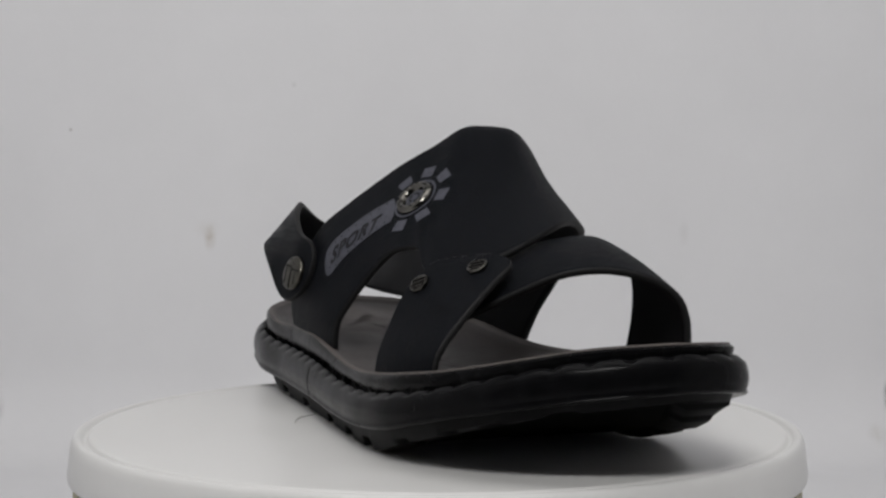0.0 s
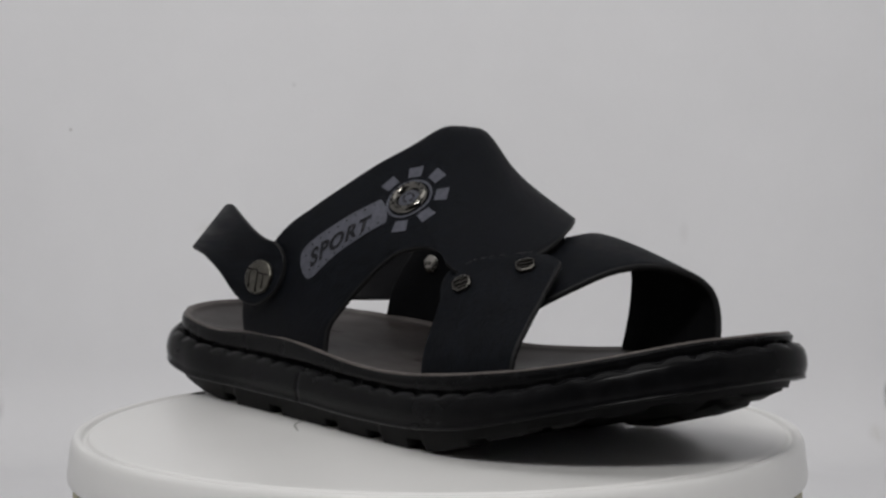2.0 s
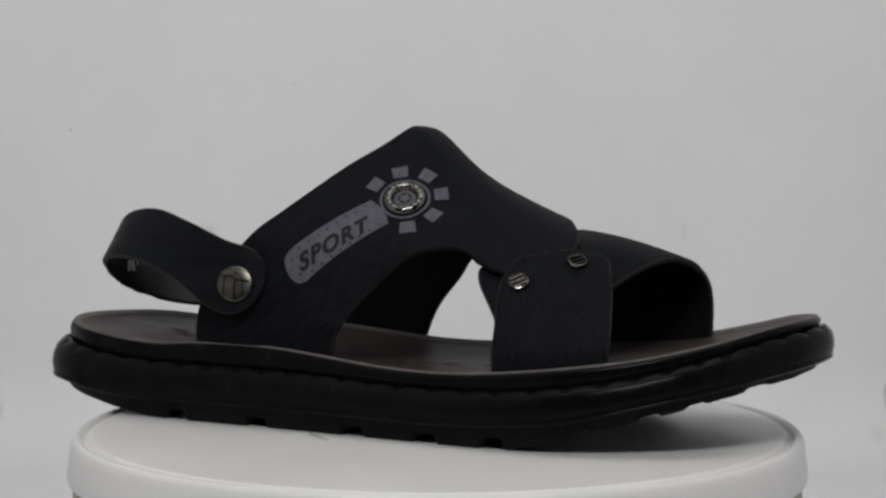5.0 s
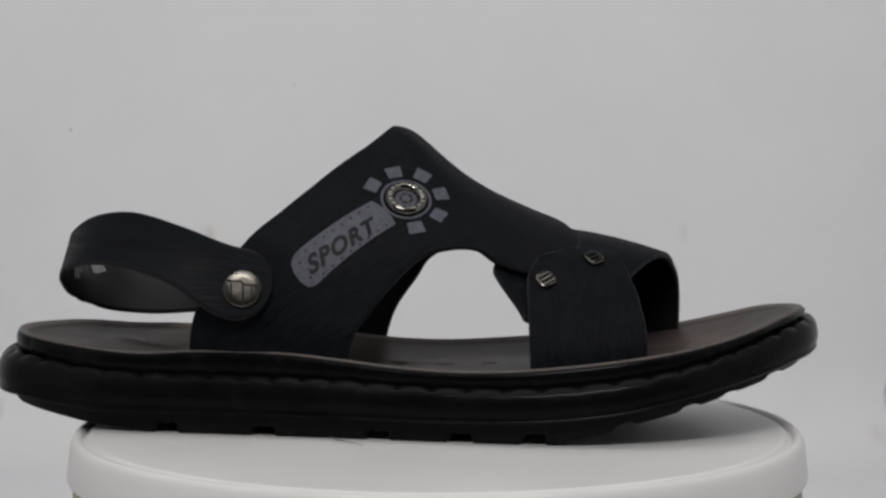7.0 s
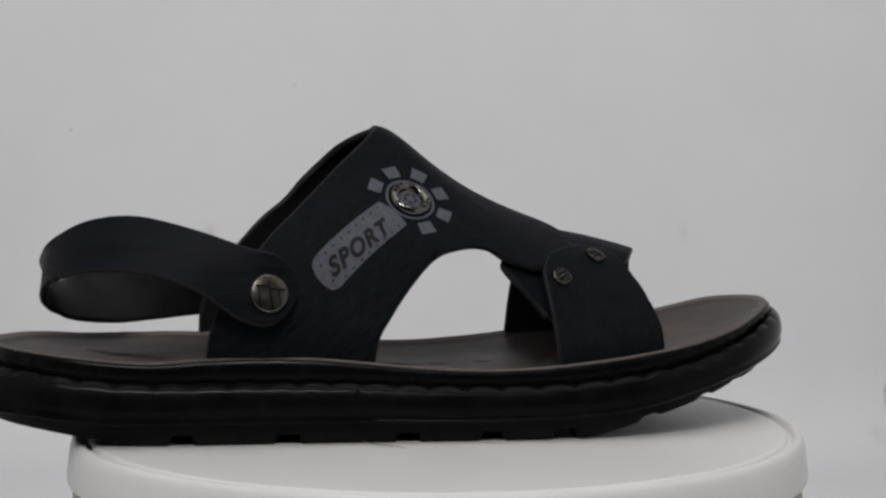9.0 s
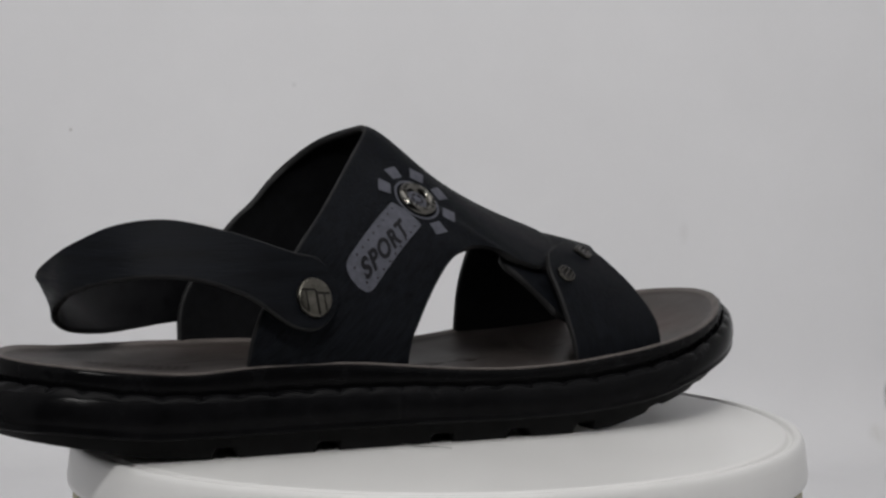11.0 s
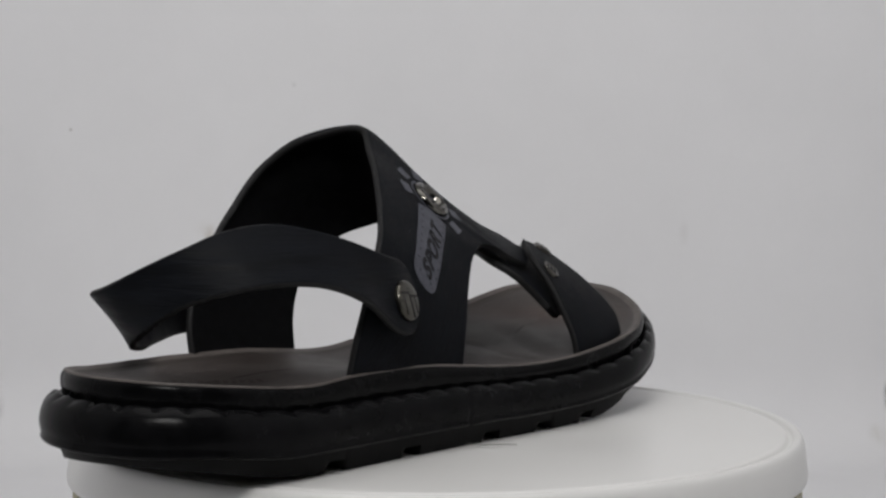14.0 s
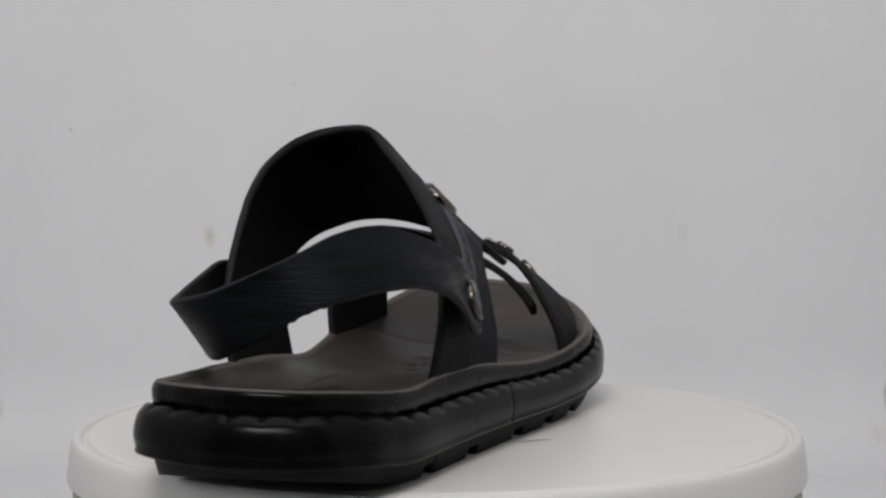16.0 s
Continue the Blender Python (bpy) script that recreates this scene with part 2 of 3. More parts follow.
PLAN = [(-0.1564, 0.0240), (-0.1540, 0.0088), (-0.1484, -0.0019), (-0.1380, -0.0105), (-0.1200, -0.0168), (-0.0800, -0.0240), (-0.0300, -0.0342), (0.0050, -0.0420), (0.0350, -0.0480), (0.0600, -0.0502),
        (0.0800, -0.0472), (0.1000, -0.0386), (0.1170, -0.0240), (0.1280, -0.0080), (0.1328, 0.0095), (0.1307, 0.0250), (0.1242, 0.0357), (0.1100, 0.0445), (0.0880, 0.0515), (0.0550, 0.0565),
        (0.0200, 0.0545), (-0.0200, 0.0510), (-0.0600, 0.0535), (-0.0950, 0.0585), (-0.1230, 0.0607), (-0.1392, 0.0548), (-0.1506, 0.0417)]


def closed(points, n):
    p = np.array(points, float)
    q = np.concatenate([p[-3:], p, p[:4]])
    k = np.concatenate([[0], np.cumsum(np.linalg.norm(np.diff(q, axis=0), axis=1))])
    a = np.linspace(k[3], k[3 + len(p)], 2400, endpoint=False)
    c = spline(k, q, a)
    s = np.concatenate([[0], np.cumsum(np.linalg.norm(np.diff(np.vstack([c, c[:1]]), axis=0), axis=1))])
    c = np.vstack([c, c[:1]])
    want = np.linspace(0, s[-1], n, endpoint=False)
    return np.stack([np.interp(want, s, c[:, 0]), np.interp(want, s, c[:, 1])], 1)


def inset(c, d):
    t = np.roll(c, -1, 0) - np.roll(c, 1, 0)
    t /= np.linalg.norm(t, axis=1, keepdims=True)
    return c + np.stack([-t[:, 1], t[:, 0]], 1) * d


def height(table):
    xs, zs = zip(*table)
    return lambda x: spline(xs, zs, np.clip(np.atleast_1d(x), xs[0], xs[-1]))[:, 0]


rim_z = height([(-0.155, 0.0325), (-0.142, 0.031), (-0.1275, 0.0293), (-0.115, 0.0278), (-0.1, 0.0268), (-0.084, 0.0276), (-0.07, 0.0279), (-0.05, 0.0275), (-0.0326, 0.0259), (-0.0138, 0.024), (0.0047, 0.0231), (0.0229, 0.0236), (0.0408, 0.0252), (0.0587, 0.0274), (0.0772, 0.03), (0.0965, 0.0339), (0.1069, 0.0365), (0.1177, 0.0392), (0.13, 0.0408)])
groove_z = height([(-0.156, 0.0255), (-0.142, 0.0247), (-0.129, 0.023), (-0.115, 0.0214), (-0.1, 0.0206), (-0.07, 0.0204), (-0.0325, 0.0196), (-0.0138, 0.0186), (0.0046, 0.0182), (0.0228, 0.0184), (0.0407, 0.0196), (0.0585, 0.0218), (0.077, 0.0248), (0.0962, 0.0294), (0.1066, 0.0322), (0.1173, 0.0351), (0.134, 0.038)])
mid_z = height([(-0.156, 0.0113), (-0.142, 0.0107), (-0.1287, 0.0091), (-0.1188, 0.0078), (-0.0993, 0.0072), (-0.07, 0.0071), (-0.0324, 0.0069), (0.0046, 0.0065), (0.0406, 0.0081), (0.0582, 0.0104), (0.0766, 0.0146), (0.0957, 0.0189), (0.1167, 0.0234), (0.134, 0.0268)])
low_z = height([(-0.156, 0.0092), (-0.1400, 0.0066), (-0.1292, 0.0046), (-0.1193, 0.0026), (-0.1, 0.0005), (-0.085, 0.0), (0.0, 0.0), (0.025, 0.0002), (0.0407, 0.0012), (0.055, 0.0036), (0.0676, 0.0066), (0.0769, 0.0090), (0.0864, 0.0114), (0.1023, 0.0148), (0.1151, 0.0178), (0.134, 0.0215)])

NS = 720
OUT = closed(PLAN, NS)


def twist(x, y):
    """The sole's slight warp: its inner side is higher at the heel and lower at the toes."""
    side = np.clip((y - 0.008) / 0.045, 0, 1)
    return side * np.interp(x, [-0.15, -0.135, -0.117, -0.10, -0.075, -0.06, -0.01, 0.02, 0.05, 0.09], [0.0010, 0.0014, 0.0018, 0.0030, 0.0017, 0.0014, 0.0011, 0.0012, 0.0004, -0.0020])


def ring_at(d, z):
    c = inset(OUT, d)
    zz = z(c[:, 0])
    if z is not low_z:
        zz = zz + twist(c[:, 0], c[:, 1])
    return np.column_stack([c, zz])


HEEL_IN = (0.0024 * np.clip((-0.120 - OUT[:, 0]) / 0.025, 0, 1) ** 1.5)[:, None]


def ring_in(d, z):
    """A ring of the footbed, which steps further in round the heel."""
    return ring_at(d + HEEL_IN, z)


def lift(ring, dz):
    r = ring.copy()
    r[:, 2] += dz
    return r


def midsole():
    g, m = ring_at(0, groove_z)[:, 2], ring_at(0, mid_z)[:, 2]
    s = np.arange(NS) / NS
    scallop = np.abs(np.sin(s * math.pi * 60 + 0.5 * np.sin(s * 31))) ** 0.45
    seam = np.zeros(NS)
    seam[np.argmin(np.hypot(OUT[:, 0] + 0.036, OUT[:, 1] + 0.0325))] = 1.0
    lv = []
    for d, f in ((0.009, 0.03), (0.0022, 0.0), (0.0007, 0.03), (0.0003, 0.09), (0.0007, 0.14), (0.0003, 0.26), (0.0, 0.4), (0.0002, 0.6), (0.0008, 0.8)):
        c = inset(OUT, d + 0.0004 * seam[:, None] + 0.8 * HEEL_IN * f ** 3)
        lv.append(np.column_stack([c, m + (g - m) * f]))
    for d, f, k in ((0.0014, 0.88, 0.1), (0.0020, 0.93, 0.6), (0.0027, 0.99, 1.0), (0.0033, 1.01, 1.0), (0.0043, 0.93, 0.6), (0.0062, 0.80, 0.0)):
        c = inset(OUT, d + 0.0004 * (1 - scallop[:, None]) * k + 0.8 * HEEL_IN * f ** 3)
        lv.append(np.column_stack([c, m + (g - m) * f - 0.0009 * (1 - scallop) * k]))
    return rings(lv)


part("midsole", midsole(), RUBBER, sandal, "thick black rubber midsole with a scalloped stitched edge", angle=60)


def footbed():
    lv = [ring_in(0.0052, lambda x: groove_z(x) - 0.004), ring_in(0.0050, lambda x: groove_z(x) + 0.0006), ring_in(0.0046, lambda x: groove_z(x) + 0.0016)]
    lv += [ring_in(0.0045, lambda x: (groove_z(x) + rim_z(x)) * 0.5 + 0.001), ring_in(0.0050, lambda x: rim_z(x) - 0.0006), ring_in(0.0056, lambda x: rim_z(x) - 0.0001), ring_in(0.0066, lambda x: rim_z(x) - 0.0004), ring_in(0.0090, lambda x: rim_z(x) - 0.0080)]
    return rings(lv, cap_top=False)


part("footbed", footbed(), GLOSSY, sandal, "smooth black welt band under the insole", angle=50)


def insole():
    lv = [ring_in(0.0056, lambda x: rim_z(x) - 0.0008), ring_in(0.0054, lambda x: rim_z(x) - 0.0003), ring_in(0.0058, lambda x: rim_z(x) + 0.0004), ring_in(0.0068, lambda x: rim_z(x) + 0.0004), ring_in(0.0082, lambda x: rim_z(x) - 0.0006)]
    lv += [ring_in(0.0105, lambda x: rim_z(x) - 0.0014)]
    edge = lv[-1]
    cx = np.clip(edge[:, 0], -0.112, 0.090)
    mid = np.interp(cx, [-0.112, -0.02, 0.06, 0.09], [0.0225, 0.010, 0.0035, 0.0065])
    spine = np.column_stack([cx, mid])
    for f in np.linspace(0.06, 0.98, 16):
        xy = edge[:, :2] * (1 - f) + spine * f
        dip = 0.0022 * math.sin(min(1, f * 1.5) * math.pi / 2)
        x, y = xy[:, 0], xy[:, 1]
        dip = dip * np.interp(x, [-0.075, -0.03], [0.3, 1.0])
        z = rim_z(x) + twist(x, y) - 0.0014 - dip
        z += 0.0012 * np.exp(-((x - 0.015) / 0.022) ** 2 - ((y - 0.0) / 0.016) ** 2)
        crest = x - (0.060 + 0.92 * y + 0.0006 * np.sin(y * 160))
        z += (0.0007 * np.exp(-((crest - 0.008) / 0.006) ** 2) - 0.0013 * np.exp(-(crest / 0.0048) ** 2)) * np.clip(f * 3, 0, 1) * np.exp(-((y + 0.008) / 0.024) ** 4)
        fold = x - (0.040 + 0.55 * y + 0.0010 * np.sin(y * 210))
        z -= 0.0004 * np.exp(-(fold / 0.0026) ** 2) * np.clip(f * 3, 0, 1)
        for dx in (-0.0136, 0.0027, 0.0181):
            z -= 0.0008 * np.exp(-((x - dx) / 0.0028) ** 4 - ((y - 0.0078) / 0.0040) ** 4)
        lv.append(np.column_stack([xy, z]))
    bm = rings(lv, cap_bottom=False)
    bm.faces.ensure_lookup_table()
    for i, f in enumerate(bm.faces):
        f.material_index = 1 if i < NS * 4 else 0
    return bm


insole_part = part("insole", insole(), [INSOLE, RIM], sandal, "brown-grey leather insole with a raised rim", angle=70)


def outsole():
    x = OUT[:, 0]
    lateral = np.array([[-0.092, -0.059, -0.021, 0.006, 0.030, 0.060, 0.083, 0.098, 0.116]])
    medial = np.array([[-0.092, -0.057, -0.021, 0.013, 0.046, 0.081, 0.106, 0.122]])
    gap = np.where(OUT[:, 1] < 0.008, np.min(np.abs(x[:, None] - lateral), axis=1), np.min(np.abs(x[:, None] - medial), axis=1))
    notch = np.clip((0.0040 - gap) / 0.0012, 0, 1) * np.where(x > 0.05, 0.45, 1.0)
    a = ring_at(0.0054, low_z)
    heel = np.clip((-0.085 - x) / 0.035, 0, 1)
    tuck = (0.0016 * heel)[:, None]
    b = ring_at(0.0044 + tuck, lambda x: low_z(x) * 0.5 + mid_z(x) * 0.5)
    nose = np.clip((x - 0.085) / 0.045, 0, 1)
    b[:, :2] = inset(OUT, 0.0044 + tuck + 0.0014 * nose[:, None])
    a[:, 2] += 0.003 * nose ** 2 + 0.0017 * np.clip((-0.010 - OUT[:, 1]) / 0.02, 0, 1) * np.clip((x - 0.040) / 0.02, 0, 1)
    a[:, 2] -= np.minimum(a[:, 2], 0.0038 * np.clip(OUT[:, 1] / 0.02, 0, 1) * np.clip((x - 0.040) / 0.025, 0, 1) * (1 - nose))
    c = ring_at(0.0038 + tuck + 0.0010 * nose[:, None], lambda x: mid_z(x) + 0.0014)
    a[:, 2] += notch * np.clip((c[:, 2] - a[:, 2] - 0.0020), 0.0, 0.0026)
    a[:, :2] = inset(OUT, (0.0054 + 0.0044 * notch + 0.0046 * nose)[:, None] + tuck)
    b[:, 2] = np.maximum(b[:, 2], a[:, 2] + 0.0003)
    inner = ring_at(0.0150 + 0.004 * nose[:, None], low_z)
    inner[:, 2] = a[:, 2] - 0.0004 * (a[:, 2] > 0.001)
    core = ring_at(0.0190 + 0.004 * nose[:, None], low_z)
    core[:, 2] = a[:, 2] + 0.0015
    return rings([core, inner, a, b, c])


part("outsole", outsole(), TREAD, sandal, "black rubber outsole with tread notches", angle=40)


# ---------------------------------------------------------------- sandal: the upper
def band(rows_a, rows_b, nu, nv, bulge=None, knots_a=None, knots_b=None, rounded=(0, 0), crown=None):
    """A grid between two edges, each a smooth curve through its points; bulge: a list of 3D offsets of the middle along the band."""
    u = np.linspace(0, 1, nu)
    ka = chord(rows_a) if knots_a is None else knots_a
    kb = chord(rows_b) if knots_b is None else knots_b
    a, b = spline(ka, rows_a, u), spline(kb, rows_b, u)
    v = np.linspace(0, 1, nv)[None, :, None]
    g = a[:, None] * (1 - v) + b[:, None] * v
    if bulge is not None:
        kk = np.linspace(0, 1, len(bulge))
        g = g + spline(kk, bulge, u)[:, None] * 4 * v * (1 - v)
    if crown is not None:
        kk = np.linspace(0, 1, len(crown))
        g = g + spline(kk, crown, u)[:, None] * 20.4 * v * (1 - v) ** 7
    for end, r in zip((0, 1), rounded):
        if r:
            length = np.linalg.norm(np.diff(g[:, nv // 2], axis=0), axis=1).sum()
            d = (u if end == 0 else 1 - u) * length
            k = np.where(d < r, np.sqrt(np.maximum(1 - ((r - d) / r) ** 2, 0.0004)), 1.0)[:, None, None]
            c = g.mean(axis=1, keepdims=True)
            g = c + (g - c) * k
    return g


def frayed(g, col, lo, hi, amount, seed):
    """Cut edge with small nicks: pushes the edge points of one long side in and out across the band."""
    r = random.Random(seed)
    n = g.shape[0]
    inward = 1 if col == 0 else -2
    for i in range(int(lo * n), int(hi * n)):
        d = g[i, col] - g[i, inward]
        g[i, col] = g[i, col] + d / np.linalg.norm(d) * amount * r.uniform(-1.0, 0.6)
    return g


VAMP_REAR = [(-0.0838, -0.0158, 0.0215), (-0.0825, -0.0185, 0.036), (-0.0775, -0.0188, 0.0480), (-0.0633, -0.0152, 0.0657), (-0.0524, -0.0091, 0.0750), (-0.0433, -0.0027, 0.0825), (-0.0340, 0.0043, 0.0900), (-0.0246, 0.0124, 0.0967), (-0.0174, 0.0190, 0.1025), (-0.0162, 0.0262, 0.1034), (-0.0170, 0.0352, 0.1010),
             (-0.0240, 0.0450, 0.0968), (-0.0304, 0.0518, 0.0902), (-0.0362, 0.0542, 0.0843), (-0.0424, 0.0558, 0.0770), (-0.0519, 0.0555, 0.0689), (-0.0640, 0.0548, 0.0550), (-0.0730, 0.0525, 0.0400), (-0.0748, 0.0488, 0.0215)]
VAMP_FRONT = [(-0.0303, -0.0262, 0.0195), (-0.0279, -0.0262, 0.0328), (-0.0233, -0.0244, 0.0401), (-0.0159, -0.0210, 0.0491), (-0.0075, -0.0178, 0.0574), (-0.0009, -0.0161, 0.0611), (0.0087, -0.0140, 0.0624), (0.0162, -0.0155, 0.0606), (0.0217, -0.0178, 0.0574), (0.0312, -0.0190, 0.0548),
              (0.0450, -0.0102, 0.0584), (0.0490, 0.0030, 0.0644), (0.0440, 0.0180, 0.0696), (0.0335, 0.0340, 0.0710), (0.0220, 0.0460, 0.0670), (0.0080, 0.0525, 0.0605), (-0.0031, 0.0540, 0.0536), (-0.0073, 0.0540, 0.0472), (-0.0157, 0.0510, 0.0349), (-0.0204, 0.0465, 0.0195)]
FRONT_KNOTS = [0, 0.05, 0.10, 0.16, 0.22, 0.27, 0.32, 0.36, 0.39, 0.43, 0.48, 0.52, 0.56, 0.62, 0.68, 0.75, 0.81, 0.86, 0.93, 1.0]
VAMP_BULGE = [(0, -0.0010, 0), (0, -0.0012, 0.0003), (0, -0.0005, 0.0003), (0, 0, -0.0006), (-0.0003, 0, -0.0028), (0.0006, 0.0012, -0.0006), (0.0003, 0.0020, 0), (0, 0.0018, 0), (0, 0.0010, 0)]
VAMP_CROWN = [(0, 0, 0)] * 7 + [(0.0003, 0, 0.0014), (0.0004, 0.0005, 0.0030), (0.0004, 0.0014, 0.0050), (0.0004, 0.0015, 0.0036), (0.0005, 0.0016, 0.0022), (0, 0.0016, 0.0006)] + [(0, 0.0004, 0)] + [(0, 0, 0)] * 3
vamp_grid = band(VAMP_REAR, VAMP_FRONT, 150, 30, bulge=VAMP_BULGE, knots_a=np.linspace(0, 1, 19), knots_b=FRONT_KNOTS, crown=VAMP_CROWN)
vamp = part("vamp", shell(vamp_grid, 0.0024, flip=True), [LEATHER, CUT_EDGE, LINING], sandal, "broad black leather instep strap", angle=50)

CROSS_REAR = [(0.0300, -0.0402, 0.0185), (0.0296, -0.0383, 0.0300), (0.0295, -0.0338, 0.0400), (0.0293, -0.0292, 0.0485), (0.0298, -0.0246, 0.0542), (0.0332, -0.0190, 0.0587), (0.0388, -0.0136, 0.0612)]
CROSS_FRONT = [(0.0676, -0.0402, 0.0215), (0.0680, -0.0375, 0.0338), (0.0668, -0.0278, 0.0447), (0.0645, -0.0172, 0.0532), (0.0620, -0.0086, 0.0589), (0.0602, -0.0016, 0.0620)]
cross_grid = band(CROSS_REAR, CROSS_FRONT, 72, 26, bulge=[(0, -0.0015, 0), (0, -0.0013, 0), (0, -0.0008, 0.0003), (0, -0.0003, 0.0004), (0, -0.0003, 0.0004)], rounded=(0, 0.008))
cross_grid = frayed(cross_grid, -1, 0.1, 0.8, 0.00024, 3)
cross_strap = part("cross_strap", shell(cross_grid, 0.0024, flip=True), [STRAP, CUT_EDGE, LINING], sandal, "short black leather strap riveted over the instep strap", angle=50)

TOE_REAR = [(0.0405, 0.0498, 0.0165), (0.0444, 0.0522, 0.0410), (0.0468, 0.0482, 0.0572), (0.0438, 0.0360, 0.0662), (0.0395, 0.0200, 0.0655), (0.0310, 0.0040, 0.0608), (0.0196, -0.0100, 0.0572), (0.0208, -0.0203, 0.0515), (0.0292, -0.0290, 0.0402)]
TOE_FRONT = [(0.0885, 0.0412, 0.0210), (0.0892, 0.0410, 0.0425), (0.0866, 0.0348, 0.0530), (0.0815, 0.0195, 0.0584), (0.0742, 0.0052, 0.0577), (0.0655, -0.0065, 0.0520), (0.0560, -0.0200, 0.0440), (0.0460, -0.0270, 0.0380), (0.0360, -0.0290, 0.0355)]
toe_grid = band(TOE_REAR, TOE_FRONT, 110, 22, bulge=[(0, 0.001, 0), (0, 0.0012, 0.0005), (0, 0.0005, 0.0017), (0, 0, 0.0014), (0, 0, 0.0)], knots_a=np.linspace(0, 1, 9), knots_b=np.linspace(0, 1, 9))
toe_grid = frayed(toe_grid, -1, 0.05, 0.5, 0.00025, 7)
toe_strap = part("toe_strap", shell(toe_grid, 0.0024), [STRAP, CUT_EDGE, LINING], sandal, "black leather strap crossing over the toes", angle=50)

HEEL_TOP = [(-0.0530, -0.0200, 0.0610), (-0.0680, -0.0208, 0.0634), (-0.0858, -0.0150, 0.0697), (-0.1035, -0.0055, 0.0741), (-0.1178, 0.0028, 0.0726), (-0.1273, 0.0122, 0.0672), (-0.1308, 0.0225, 0.0622), (-0.1306, 0.0372, 0.0556), (-0.1205, 0.0515, 0.0522), (-0.0990, 0.0575, 0.0530), (-0.0750, 0.0595, 0.0568), (-0.0560, 0.0600, 0.0598), (-0.0430, 0.0585, 0.0590)]
HEEL_LOW = [(-0.0560, -0.0275, 0.0385), (-0.0720, -0.0280, 0.0405), (-0.0875, -0.0260, 0.0510), (-0.1040, -0.0208, 0.0567), (-0.1205, -0.0113, 0.0569), (-0.1312, 0.0055, 0.0520), (-0.1320, 0.0205, 0.0440), (-0.1225, 0.0345, 0.0370), (-0.1065, 0.0435, 0.0340), (-0.0900, 0.0520, 0.0340), (-0.0730, 0.0580, 0.0350), (-0.0540, 0.0600, 0.0355), (-0.0420, 0.0590, 0.0365)]
heel_grid = band(HEEL_TOP, HEEL_LOW, 220, 18, knots_a=np.linspace(0, 1, 13), knots_b=np.linspace(0, 1, 13), rounded=(0.0125, 0.0125))
heel_grid = frayed(heel_grid, -1, 0.36, 0.58, 0.00040, 5)
heel_strap = part("heel_strap", shell(heel_grid, 0.0022), [BRUSHED, CUT_EDGE, STRAP_LINING], sandal, "folding black leather heel strap with brushed grain", angle=50)


# ---------------------------------------------------------------- sandal: prints and metal
def surface(ob):
    me = ob.data
    return BVHTree.FromPolygons([v.co.copy() for v in me.vertices], [list(p.vertices) for p in me.polygons])


class Place:
    """A spot on a strap: origin, two directions along the surface, its normal; it lays flat drawings onto the strap."""

    def __init__(self, ob, near, along, out):
        self.tree = surface(ob)
        hit, nrm, *_ = self.tree.ray_cast(Vector(near) + Vector(out) * 0.03, -Vector(out))
        self.o, self.n = (hit, nrm) if hit else (Vector(near), Vector(out))
        if self.n.dot(Vector(out)) < 0:
            self.n = -self.n
        self.x = (Vector(along) - self.n * Vector(along).dot(self.n)).normalized()
        self.y = self.n.cross(self.x)

    def at(self, x, y, up=0.0):
        p = self.o + self.x * x + self.y * y
        hit, nrm, *_ = self.tree.ray_cast(p + self.n * 0.012, -self.n, 0.03)
        return (hit if hit else p) + self.n * up

    def matrix(self):
        return Matrix.Translation(self.o) @ Matrix((self.x, self.y, self.n)).transposed().to_4x4()


def drawn(place, cells, up, thick=0.00012):
    """Cells: lists of rows of (x, y), each a small grid; the drawing gets a thin raised body."""
    bm = bmesh.new()
    for rows in cells:
        top = [[bm.verts.new(place.at(x, y, up)) for x, y in r] for r in rows]
        for r, q in zip(top, top[1:]):
            for i in range(len(r) - 1):
                bm.faces.new((r[i], r[i + 1], q[i + 1], q[i]))
    return bm


def patch(cx, cy, ang, w0, w1, h, k=5):
    """A small trapezium that points outwards at ang."""
    c, s_ = math.cos(ang), math.sin(ang)
    rows = []
    for i in range(k):
        r = (i / (k - 1) - 0.5) * h
        w = w0 + (w1 - w0) * i / (k - 1)
        rows.append([(cx + r * c - t * w * s_, cy + r * s_ + t * w * c) for t in [j / (k - 1) - 0.5 for j in range(k)]])
    return rows


def annulus(r0, r1, n=48):
    return [[(r * math.cos(2 * math.pi * i / n), r * math.sin(2 * math.pi * i / n)) for i in range(n + 1)] for r in (r0, (r0 + r1) / 2, r1)]


def placed(bm, m):
    bmesh.ops.transform(bm, matrix=m, verts=bm.verts)
    return bm


OUTWARD = Vector((-0.05, -0.78, 0.62)).normalized()
rosette = Place(vamp, (-0.0108, -0.003, 0.078), (0.0302, 0.0160, 0.0207), OUTWARD)
for k in range(6):
    a = radians(180 + 65 + 46 * k)
    r = 0.0126
    part("print_patch", drawn(rosette, [patch(r * math.cos(a), r * math.sin(a), a, 0.0050, 0.0058, 0.0048)], 0.00025), PRINT, vamp, "grey printed square")
part("print_ring", drawn(rosette, [annulus(0.0079, 0.0088)], 0.00025), PRINT, vamp, "thin grey printed ring")


